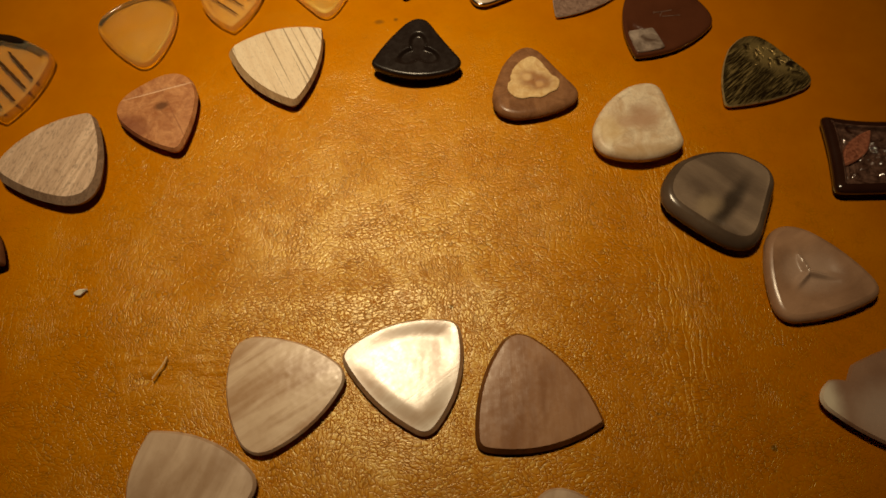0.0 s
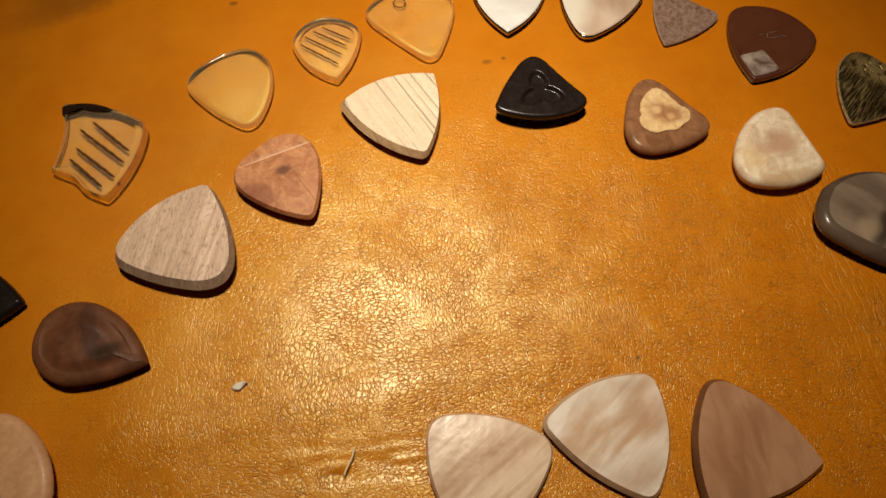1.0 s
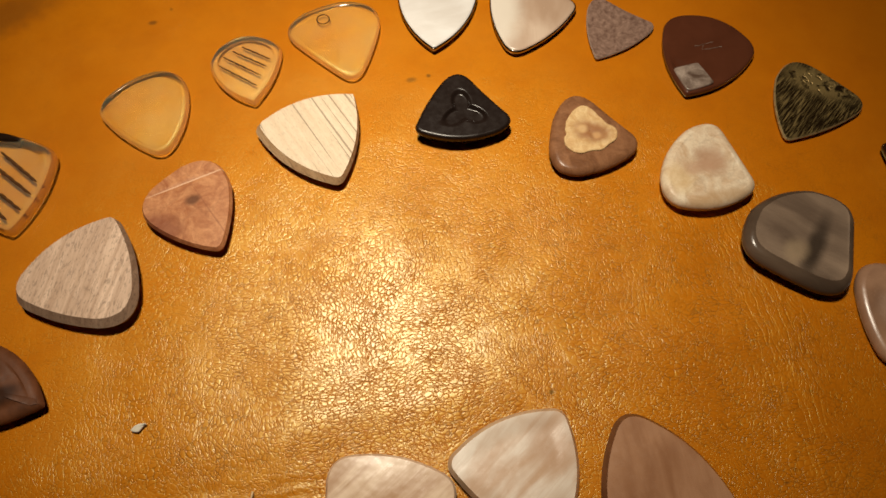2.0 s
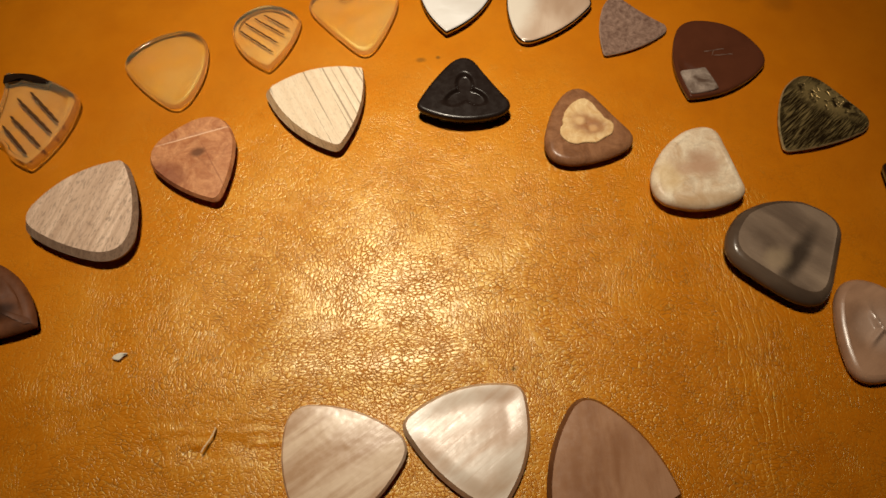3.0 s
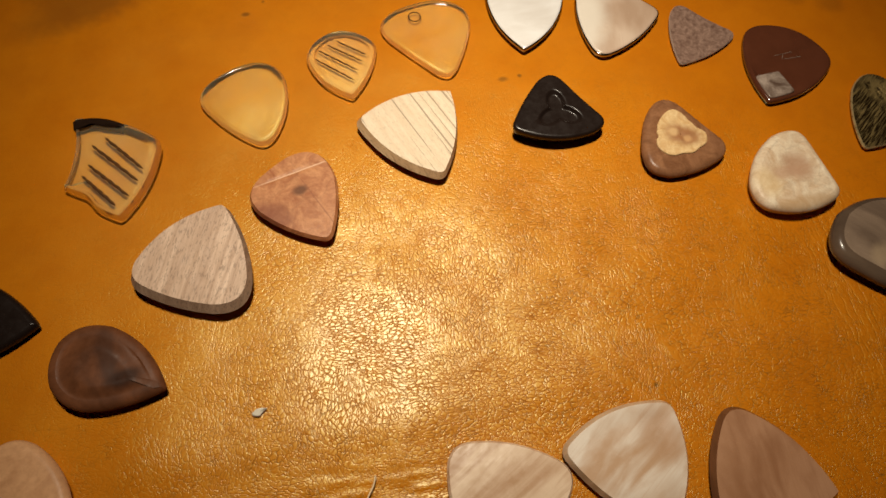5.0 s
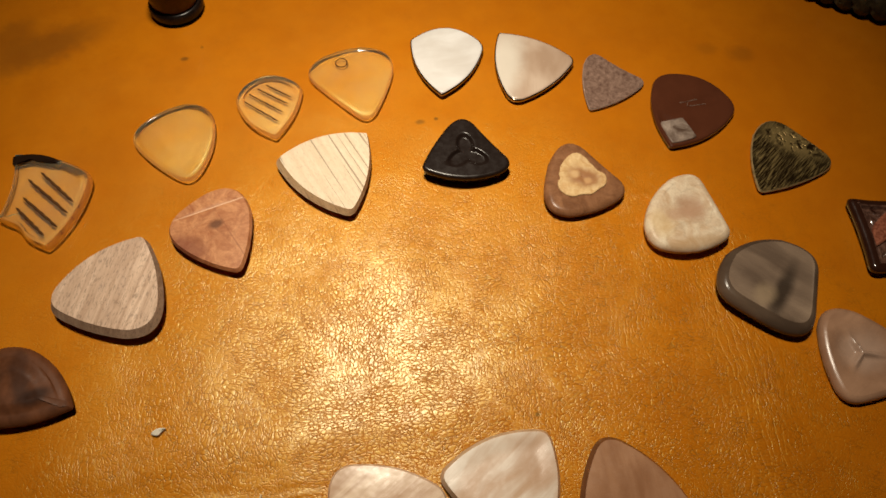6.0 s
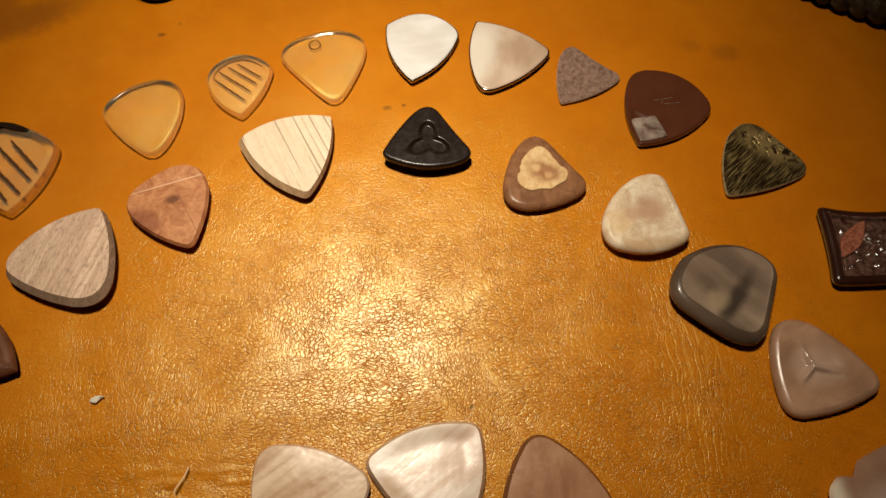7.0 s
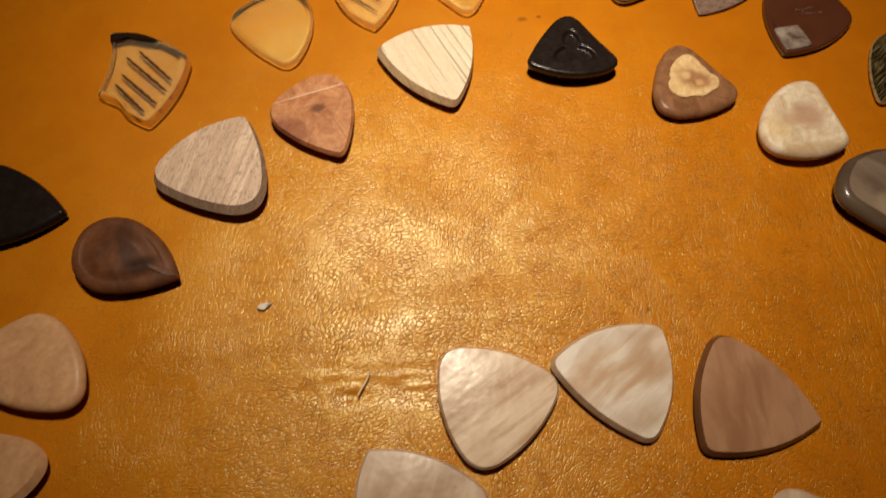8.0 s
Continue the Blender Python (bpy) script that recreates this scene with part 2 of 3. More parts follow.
LEATHER = leather_material()
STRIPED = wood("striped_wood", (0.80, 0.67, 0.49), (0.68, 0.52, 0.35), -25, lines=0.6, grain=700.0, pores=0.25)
# edge woods are browner and darker than their faces
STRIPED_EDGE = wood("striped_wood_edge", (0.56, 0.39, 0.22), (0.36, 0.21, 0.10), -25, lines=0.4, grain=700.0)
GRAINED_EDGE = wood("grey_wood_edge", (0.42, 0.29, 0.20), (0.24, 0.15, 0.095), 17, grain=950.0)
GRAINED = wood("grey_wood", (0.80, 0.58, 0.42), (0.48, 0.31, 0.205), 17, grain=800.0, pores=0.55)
BURL = marbled("burl", (0.62, 0.29, 0.13), (0.36, 0.125, 0.048), 130.0, 0.42, veins=0.16, distort=2.0,
               spots=[(0.001, 0.001, 0.0022, 0.0016, 20, (0.10, 0.035, 0.015), 0.8), (-0.009, -0.007, 0.007, 0.004, -20, (0.20, 0.055, 0.03), 0.6),
                      (0.0005, 0.0077, 0.013, 0.00026, 17, (0.80, 0.52, 0.34), 0.75), (0.0062, -0.004, 0.012, 0.00022, -62, (0.26, 0.09, 0.04), 0.5)])
NUT = marbled("dark_nut", (0.21, 0.075, 0.030), (0.085, 0.030, 0.012), 40.0, 0.5,
              spots=[(0.0055, -0.0035, 0.004, 0.0025, 15, (0.02, 0.009, 0.006), 0.8), (0.001, 0.003, 0.0025, 0.008, 10, (0.03, 0.012, 0.007), 0.6)])
TAN = marbled("tan_stone", (0.72, 0.40, 0.20), (0.52, 0.26, 0.12), 80.0, 0.4)
BLACK = plain("black_horn", (0.015, 0.009, 0.007), 0.26, grain=300.0, gloss=0.3)
EYE_RIND = marbled("brown_rind", (0.31, 0.145, 0.068), (0.17, 0.070, 0.030), 170.0, 0.28, veins=0.15)
EYE_CORE = marbled("cream_core", (0.80, 0.58, 0.30), (0.58, 0.34, 0.14), 330.0, 0.5, spots=[
    (0.0008, 0.0005, 0.0052, 0.0036, -20, (0.30, 0.12, 0.045), 0.85), (-0.002, 0.002, 0.0016, 0.0014, 0, (0.70, 0.46, 0.22), 0.8), (0.002, -0.001, 0.0014, 0.0012, 0, (0.62, 0.36, 0.16), 0.8)])
BONE = marbled("cream_bone", (0.84, 0.71, 0.53), (0.60, 0.41, 0.25), 150.0, 0.36, veins=0.15,
               spots=[(0.002, 0.002, 0.0045, 0.0050, 15, (0.44, 0.25, 0.15), 0.75), (-0.003, 0.000, 0.006, 0.0022, 10, (0.50, 0.30, 0.19), 0.6),
                      (-0.010, -0.003, 0.004, 0.005, 20, (0.72, 0.52, 0.26), 0.5), (0.0, -0.0115, 0.012, 0.0022, 5, (0.44, 0.27, 0.13), 0.6)])
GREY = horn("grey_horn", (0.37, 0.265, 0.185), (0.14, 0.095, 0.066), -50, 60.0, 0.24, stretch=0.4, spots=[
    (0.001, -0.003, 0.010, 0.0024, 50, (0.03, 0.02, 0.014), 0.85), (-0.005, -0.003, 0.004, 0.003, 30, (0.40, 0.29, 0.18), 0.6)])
# same horn, darkened: the shade of the side facing away is in the colour
GREY_EDGE_SHADED = horn("grey_horn_edge_shaded", (0.15, 0.10, 0.066), (0.07, 0.045, 0.030), -50, 60.0, 0.2, stretch=0.4)
ROSE = horn("rose_quartz", (0.49, 0.28, 0.17), (0.32, 0.172, 0.10), 60, 90.0, 0.24, stretch=0.6,
            spots=[(0.0, 0.001, 0.007, 0.006, 0, (0.52, 0.36, 0.27), 0.7)], pearl=0.6)
FOSSIL = marbled("dark_fossil", (0.20, 0.105, 0.075), (0.036, 0.012, 0.007), 520.0, 0.16, coat=0.8, distort=0.5)
FOSSIL_FRAME = plain("dark_polished_stone", (0.040, 0.014, 0.008), 0.14, grain=200.0, coat=0.8)
FOSSIL_VEIN = marbled("red_crystal", (0.52, 0.19, 0.11), (0.20, 0.055, 0.03), 500.0, 0.2, coat=0.8)
SHELL = horn("brown_shell", (0.42, 0.24, 0.15), (0.30, 0.16, 0.10), 30, 70.0, 0.25, stretch=0.7,
             spots=[(-0.0155, -0.001, 0.0048, 0.007, 0, (0.80, 0.68, 0.52), 1.0), (0.004, -0.006, 0.011, 0.008, 0, (0.52, 0.38, 0.30), 0.8)], pearl=0.5)
PALE_HORN = horn("pale_horn", (0.78, 0.59, 0.42), (0.50, 0.305, 0.175), 57, 300.0, 0.28)
PALE_HORN_B = horn("pale_horn_two", (0.68, 0.50, 0.36), (0.44, 0.28, 0.175), 20, 150.0, 0.3, stretch=0.3)
# the two brown spots paint where the silky sheen fades, right and bottom
PEARL_HORN = horn("pearl_horn", (0.82, 0.72, 0.61), (0.54, 0.34, 0.20), 53, 190.0, 0.24, spots=[(0.009, 0.006, 0.006, 0.008, 20, (0.46, 0.26, 0.14), 0.6), (0.003, -0.011, 0.008, 0.004, 30, (0.48, 0.30, 0.17), 0.5)], pearl=1.0, stretch=0.25, scratch=0.4)
AMBER_HORN = horn("amber_horn", (0.42, 0.22, 0.12), (0.30, 0.14, 0.068), 0, 200.0, 0.26, stretch=0.3)
PEARL_EDGE = horn("pearl_rim", (0.64, 0.47, 0.31), (0.44, 0.28, 0.16), 53, 190.0, 0.22, pearl=0.5)
AMBER_EDGE = horn("amber_rim", (0.19, 0.080, 0.034), (0.10, 0.040, 0.017), 0, 200.0, 0.14)
WHITE_PEARL = horn("white_pearl", (0.84, 0.82, 0.80), (0.70, 0.66, 0.62), 80, 110.0, 0.2, stretch=0.5, pearl=1.0)
GOLD_PEARL = horn("cream_pearl", (0.66, 0.51, 0.39), (0.47, 0.32, 0.22), 10, 60.0, 0.22, stretch=0.8, pearl=1.0,
                  spots=[(-0.010, 0.0, 0.007, 0.02, -20, (0.82, 0.76, 0.66), 0.8)])
CHROME = plain("polished_edge", (0.50, 0.42, 0.34), 0.12, 1.0)
PEWTER_EDGE = plain("worn_pewter", (0.50, 0.38, 0.30), 0.35, 0.3)
PEWTER = marbled("mottled_pewter", (0.34, 0.215, 0.16), (0.13, 0.07, 0.05), 700.0, 0.42, distort=0.3)
TORTOISE = plain("brown_glass", (0.105, 0.032, 0.015), 0.1, grain=120.0, coat=1.0)
FACET = marbled("grey_facet", (0.42, 0.33, 0.27), (0.10, 0.060, 0.042), 150.0, 0.16, coat=0.8)
BRASS = etched_brass()
BRASS_EDGE = plain("worn_brass", (0.66, 0.50, 0.24), 0.3, 0.6)
CLEAR = clear_plastic("clear_plastic", (0.54, 0.64, 0.44), 0.97)
# tinted darker than the face: the shadow outline round the rim is painted in
CLEAR_RIM_SHADED = clear_plastic("clear_plastic_rim_shaded", (0.42, 0.42, 0.34), 0.93)
CLEAR_DARK = clear_plastic("clear_plastic_thick", (0.62, 0.68, 0.50), 0.95)
# dark refraction along the thick rim is put into this tint
CLEAR_RIM_DARK = clear_plastic("clear_plastic_dark_rim", (0.38, 0.36, 0.30), 0.92)
REFRACTED_DARK = plain("refracted_dark", (0.020, 0.010, 0.006), 0.18, coat=0.6)
GROOVE = plain("dark_groove", (0.10, 0.040, 0.012), 0.8, gloss=0.1)
CHIP = plain("white_flake", (0.75, 0.68, 0.55), 0.6)
FIBRE = plain("pale_fibre", (0.86, 0.62, 0.34), 0.5)
DARK_WOOD = marbled("dark_stained_wood", (0.10, 0.045, 0.018), (0.05, 0.022, 0.010), 60.0, 0.35)
DARK_CORD = marbled("dark_cord", (0.075, 0.05, 0.022), (0.018, 0.011, 0.006), 300.0, 0.3)
TABLE_WOOD = wood("table_wood", (0.20, 0.10, 0.045), (0.09, 0.04, 0.018), 90, grain=120.0)
PLASTER = plain("wall_plaster", (0.42, 0.33, 0.25), 0.85, grain=40.0, amount=0.15)


# ---- geometry helpers ----
def mesh_object(name, bm, material, parent=None, label="", smooth=True):
    me = bpy.data.meshes.new(name)
    bmesh.ops.recalc_face_normals(bm, faces=bm.faces)
    bm.to_mesh(me)
    bm.free()
    me.materials.append(material)
    if smooth:
        me.shade_smooth()
        me.set_sharp_from_angle(angle=radians(38))
    ob = new(name, me)
    if parent is not None:
        ob.parent = parent
    if label:
        ob["label"] = label
    return ob


def part(name, bm, material, parent, label="", smooth=True):
    return mesh_object(name, bm, material, parent, label, smooth)


def outline(corners, bulges, cuts, n=14):
    """A closed curve round bowed sides between corners (centimetres); cuts round the corners off."""
    pts, k = [], len(corners)
    corners = [Vector(c) for c in corners]

    def side(i, s):
        a, b = corners[i % k], corners[(i + 1) % k]
        e = b - a
        mid = (a + b) / 2 + Vector((e.y, -e.x)) * bulges[i % k] * 2
        return (1 - s) ** 2 * a + 2 * s * (1 - s) * mid + s * s * b

    for i in range(k):
        p, q, c = side(i - 1, 1 - cuts[i]), side(i, cuts[i]), corners[i]
        for j in range(9):
            s = j / 9
            pts.append((1 - s) ** 2 * p + 2 * s * (1 - s) * c + s * s * q)
        for j in range(n):
            pts.append(side(i, cuts[i] + (1 - cuts[i] - cuts[(i + 1) % k]) * j / n))
    return [p * 0.01 for p in pts]


def inward(pts, d):
    """The outline drawn in by d metres."""
    out, k = [], len(pts)
    for i, p in enumerate(pts):
        e = pts[(i + 1) % k] - pts[i - 1]
        n = Vector((-e.y, e.x))
        out.append(p + n.normalized() * d if n.length > 1e-9 else p.copy())
    return out


def slab(pts, h, wall=0.45, bevel=0.0012, foot=0.0006, dome=0.0, relief=None, rings=18, curl=3, shift=(0.0, 0.0)):
    """A pick: a foot drawn in a little, an upright wall, a rounded shoulder, and a top with its own relief.
    relief(x, y, u) gives metres to add at the plan place (x, y), u running from 0 at the rim to 1 at the middle."""
    bm = bmesh.new()
    mid = sum(pts, Vector((0, 0))) / len(pts)
    loops = [(inward(pts, foot), 0.0002), (inward(pts, foot * 0.3), h * wall * 0.4), (pts, h * wall)]
    for j in range(1, curl + 1):
        a = j / curl * math.pi / 2
        lean = Vector(shift) * (1 - math.cos(a))
        loops.append(([p + lean for p in inward(pts, bevel * (1 - math.cos(a)))], h * wall + h * (1 - wall) * math.sin(a)))
    rim = loops[-1][0]
    made = [[bm.verts.new((p.x, p.y, z)) for p in loop] for loop, z in loops]
    for j in range(1, rings):
        u = j / rings
        row = []
        for p in rim:
            q = p.lerp(mid, u)
            z = h + dome * (1 - (1 - u) ** 2) + (relief(q.x, q.y, u) if relief else 0)
            row.append(bm.verts.new((q.x, q.y, max(z, 0.0004))))
        made.append(row)
    k = len(pts)
    for lo, hi in zip(made, made[1:]):
        for i in range(k):
            bm.faces.new((lo[i], lo[(i + 1) % k], hi[(i + 1) % k], hi[i]))
    z = h + dome + (relief(mid.x, mid.y, 1.0) if relief else 0)
    tip = bm.verts.new((mid.x, mid.y, max(z, 0.0004)))
    for i in range(k):
        bm.faces.new((made[-1][i], made[-1][(i + 1) % k], tip))
    bm.faces.new(list(reversed(made[0])))
    return bm


def faced_pick(at, label, pts, h, wall, bevel, foot, material, edge_material=None, dome=0.0, relief=None, rings=18, edge_label="", shift=(0.0, 0.0), floor=True, curl=1):
    """A pick whose flat face and sloping edge are parts of their own."""
    ob = pick_of_parts(at, label)
    whole = slab(pts, h, wall, bevel, foot, dome, relief, rings, curl, shift)
    upper, k = whole.copy(), len(pts)
    for bm, keep in ((whole, False), (upper, True)):
        bm.faces.ensure_lookup_table()
        gone = [f for i, f in enumerate(bm.faces) if ((2 + curl) * k <= i < len(bm.faces) - 1) != keep]
        if not (keep or floor):
            gone.append(bm.faces[-1])
        bmesh.ops.delete(bm, geom=gone, context="FACES")
    part("edge", whole, edge_material or material, ob, edge_label)
    part("face", upper, material, ob)
    return ob


def dent(x, y, cx, cy, r, depth, stretch=1.0, turn=0.0):
    dx, dy = x - cx, y - cy
    c, s = math.cos(radians(turn)), math.sin(radians(turn))
    a, b = (c * dx + s * dy) / (r * stretch), (-s * dx + c * dy) / r
    return -depth * math.exp(-(a * a + b * b))


def smooth(t):
    t = min(max(t, 0.0), 1.0)
    return t * t * (3 - 2 * t)


def tube(points, radius, sides=8):
    """A round cord through points; radius may be a function of the way along it."""
    bm = bmesh.new()
    made = []
    for i, p in enumerate(points):
        e = (points[min(i + 1, len(points) - 1)] - points[max(i - 1, 0)]).normalized()
        side = e.cross(Vector((0, 0, 1))).normalized()
        up = side.cross(e)
        r = radius(i / (len(points) - 1)) if callable(radius) else radius
        made.append([bm.verts.new(p + (side * math.cos(a) + up * math.sin(a)) * r) for a in (2 * math.pi * j / sides for j in range(sides))])
    for lo, hi in zip(made, made[1:]):
        for j in range(sides):
            bm.faces.new((lo[j], lo[(j + 1) % sides], hi[(j + 1) % sides], hi[j]))
    bm.faces.new(made[0])
    bm.faces.new(list(reversed(made[-1])))
    return bm


def box(x0, x1, y0, y1, z0, z1):
    bm = bmesh.new()
    bmesh.ops.create_cube(bm, size=1, matrix=Matrix.Translation(((x0 + x1) / 2, (y0 + y1) / 2, (z0 + z1) / 2)) @ Matrix.Diagonal((x1 - x0, y1 - y0, z1 - z0, 1)))
    return bm


# ---- the leather sheet, the table and the room ----
def leather_height(x, y):
    z = 0.0007 * noise.noise((x * 16, y * 16, 3.0)) + 0.0005 * noise.noise((x * 40, y * 40, 7.0))
    # a soft swell across the middle
    z += 0.0005 * math.exp(-((y - 0.071 - 0.05 * x) / 0.007) ** 2)
    # creases in front of the picks
    for off, deep in ((0.0, 0.0011), (0.0026, 0.0007), (-0.0024, 0.0005), (0.0061, 0.0004)):
        line = 0.0475 + off + 0.0016 * noise.noise((x * 90, off * 900, 1.0)) + 0.0006 * noise.noise((x * 330, off * 500, 5.0)) - 0.06 * (x + 0.07)
        along = smooth((x + 0.115) / 0.03) * smooth((-0.035 - x) / 0.03)
        z -= deep * along * (0.55 + 0.6 * noise.noise((x * 140, off * 700, 8.0))) * math.exp(-((y - line) / 0.00075) ** 2)
    return min(z, 0.0009)


def spread(lo, hi, a, b, fine, coarse):
    out = list(np.arange(lo, a, coarse)) + list(np.arange(a, b, fine)) + list(np.arange(b, hi, coarse)) + [hi]
    return [float(v) for v in out]


def leather_sheet():
    xs, ys = spread(-0.6, 0.6, -0.21, 0.17, 0.0011, 0.012), spread(-0.35, 0.75, -0.02, 0.25, 0.0011, 0.012)
    verts = [(x, y, leather_height(x, y) - 0.0006) for y in ys for x in xs]
    w = len(xs)
    faces = [(j * w + i, j * w + i + 1, (j + 1) * w + i + 1, (j + 1) * w + i) for j in range(len(ys) - 1) for i in range(w - 1)]
    me = bpy.data.meshes.new("leather_sheet")
    me.from_pydata(verts, [], faces)
    me.materials.append(LEATHER)
    me.shade_smooth()
    tagged(new("leather_sheet", me), "glossy tan leather hide with fine wrinkled grain spread on table", "leather", kind="structure")


leather_sheet()
tagged(mesh_object("table_top", box(-0.75, 0.75, -0.5, 0.9, -0.04, -0.0035), TABLE_WOOD, smooth=False), "dark wooden table top under the leather", "table", kind="structure")
tagged(mesh_object("floor", box(-2.0, 2.0, -2.0, 2.4, -0.80, -0.75), TABLE_WOOD, smooth=False), "dark wooden floor", "floor", kind="structure")
tagged(mesh_object("ceiling", box(-2.0, 2.0, -2.0, 2.4, 1.65, 1.70), PLASTER, smooth=False), "plain plaster ceiling", "ceiling", kind="structure")
for wall_name, b in (("wall_west", (-2.1, -2.0, -2.0, 2.4)), ("wall_east", (2.0, 2.1, -2.0, 2.4)), ("wall_south", (-2.1, 2.1, -2.1, -2.0)), ("wall_north", (-2.1, 2.1, 2.4, 2.5))):
    tagged(mesh_object(wall_name, box(*b, -0.80, 1.70), PLASTER, smooth=False), "plain plaster wall", "wall", kind="structure")


# ---- the picks ----
PICKS = "guitar picks on the leather"


def pick_of_parts(at, label):
    ob = new("guitar_pick")
    ob.empty_display_size = 0.01
    ob.location = (at[0] * 0.01, at[1] * 0.01, 0)
    return tagged(ob, label, "guitar pick", PICKS)


# pale striped wood
at, pts = (-5.32, 15.64), outline([(0.59, -1.97), (1.36, 1.33), (-1.93, 0.55)], [0.096, 0.127, 0.112], [0.07, 0.03, 0.07])
def striped_top(x, y, u):
    return 0.0002 * noise.noise((x * 300, y * 300, 0))
faced_pick(at, "pale striped wooden pick with dark grain lines and sloping rim", pts, 0.0042, 0.6, 0.0010, 0.0026, STRIPED, STRIPED_EDGE, 0.0, striped_top, edge_label="brownish sloping edge", shift=(0.0006, 0.0006))

# grey-beige wood
at, pts = (-12.18, 11.82), outline([(-2.01, -0.37), (1.42, -1.75), (0.86, 1.75)], [0.083, 0.094, 0.142], [0.16, 0.25, 0.06])
faced_pick(at, "thick grey-beige wooden pick with fine straight grain", pts, 0.0052, 0.6, 0.0011, 0.0026, GRAINED, GRAINED_EDGE, 0.0, striped_top, edge_label="darker sloping edge", shift=(-0.0001, 0.0010))

# reddish burl
at, pts = (-9.22, 13.71), outline([(0.88, -1.71), (0.89, 1.90), (-1.71, 0.11)], [0.095, 0.075, 0.09], [0.08, 0.39, 0.26])
def burl_top(x, y, u):
    return -0.00025 * math.exp(-((y - (0.306 * x + 0.00758)) / 0.0004) ** 2) * min(1, 4 * u)
faced_pick(at, "reddish brown burl wood pick with a fine scored line", pts, 0.0040, 0.66, 0.0007, 0.0022, BURL, None, 0.0002, burl_top, 30)

# dark drop-shaped nut
at, pts = (-14.57, 9.03), outline([(-1.06, -0.93), (1.60, -0.75), (-0.75, 1.53)], [0.091, 0.149, 0.225], [0.24, 0.03, 0.26])
def drop_top(x, y, u):
    return 0.0016 * smooth(2 * u) + dent(x, y, 0.005, -0.001, 0.0038, 0.0008, 1.4, 20) + dent(x, y, -0.006, 0.001, 0.006, 0.0006)
faced_pick(at, "dark brown drop-shaped nut pick with a hollowed tip", pts, 0.0044, 0.55, 0.0026, 0.0026, NUT, None, 0.0, drop_top, curl=5)

# black horn
at, pts = (-18.37, 11.08), outline([(-0.79, -1.46), (1.99, -0.51), (-1.63, 1.68)], [0.098, 0.114, 0.259], [0.15, 0.03, 0.36])
faced_pick(at, "polished black pick at the end of the row", pts, 0.0034, 0.5, 0.0016, 0.0012, BLACK, None, 0.0003, curl=3)

at, pts = (-0.62, 15.74), outline([(-1.65, -0.53), (1.70, -0.72), (0.18, 1.82)], [0.145, -0.026, 0.05], [0.08, 0.19, 0.29])
pick_body = pick_of_parts(at, "thick polished black pick with three-lobed thumb hollow")
def trefoil(x, y, u):
    deep = 0.0
    for a in (90, 213, 327):
        c, t = math.cos(radians(a)), math.sin(radians(a))
        dx, dy = x - 0.0033 * c - 0.0003, y - 0.0034 * t + 0.0002
        d = math.hypot((c * dx + t * dy) / 0.0046, (-t * dx + c * dy) / 0.0028)
        deep = max(deep, smooth((1.15 - d) / 0.4))
    return -0.0012 * deep
part("body", slab(pts, 0.0050, 0.8, 0.0010, 0.0018, 0.0, trefoil, rings=40), BLACK, pick_body)

# brown rind with a cream core
at, pts = (3.22, 14.25), outline([(-1.58, -1.24), (1.73, -0.53), (-0.10, 2.37)], [0.121, -0.027, 0.057], [0.27, 0.19, 0.46])
core_pts = [p * (0.60 + 0.02 * math.sin(i * 0.45) + 0.015 * math.sin(i * 0.8 + 1)) + Vector((-0.0001, 0.0012)) for i, p in enumerate(pts)]
eye_pick = pick_of_parts(at, "brown rounded pick with a rough cream heart")
part("body", slab(pts, 0.0040, 0.5, 0.0024, 0.0020, 0.0002, curl=5), EYE_RIND, eye_pick)
part("core", slab(core_pts, 0.0045, 0.92, 0.0004, 0.0002, -0.0003, lambda x, y, u: 0.0003 * noise.noise((x * 500, y * 500, 2)), rings=22), EYE_CORE, eye_pick, "rough cream core with brown pits").location.z = 0.00015

# bone
at, pts = (6.47, 12.49), outline([(-1.71, -0.92), (1.39, -0.95), (0.87, 1.86)], [0.156, 0.003, 0.158], [0.2, 0.12, 0.26])
def bone_top(x, y, u):
    return 0.0003 * noise.noise((x * 260, y * 260, 5)) + dent(x, y, 0.001, 0.003, 0.006, 0.0008) - 0.0002 * math.exp(-((y + 0.006 + 0.0006 * math.sin(x * 700)) / 0.0005) ** 2)
faced_pick(at, "cream bone pick with brown stain and chipped face", pts, 0.0050, 0.55, 0.0024, 0.0020, BONE, None, 0.0, bone_top, 26, curl=5)

# grey horn
at, pts = (8.52, 9.59), outline([(0.52, -2.12), (2.03, 1.02), (-2.22, 0.26)], [0.005, 0.23, 0.041], [0.31, 0.26, 0.28])
def grey_top(x, y, u):
    slope = max(0.0, -0.53 * (x + 0.018) - 0.85 * (y - 0.001))
    return 0.0006 * smooth(1.6 * u) + dent(x, y, 0.0015, -0.0005, 0.0065, 0.0014, 1.5, 40) - 0.42 * slope * smooth(4 * u)
faced_pick(at, "thick grey-brown polished horn pick with dark bands", pts, 0.0058, 0.5, 0.0026, 0.0022, GREY, GREY_EDGE_SHADED, 0.0, grey_top, 30, "polished edge coloured darker for shade", shift=(0.0006, 0.0008), curl=5)

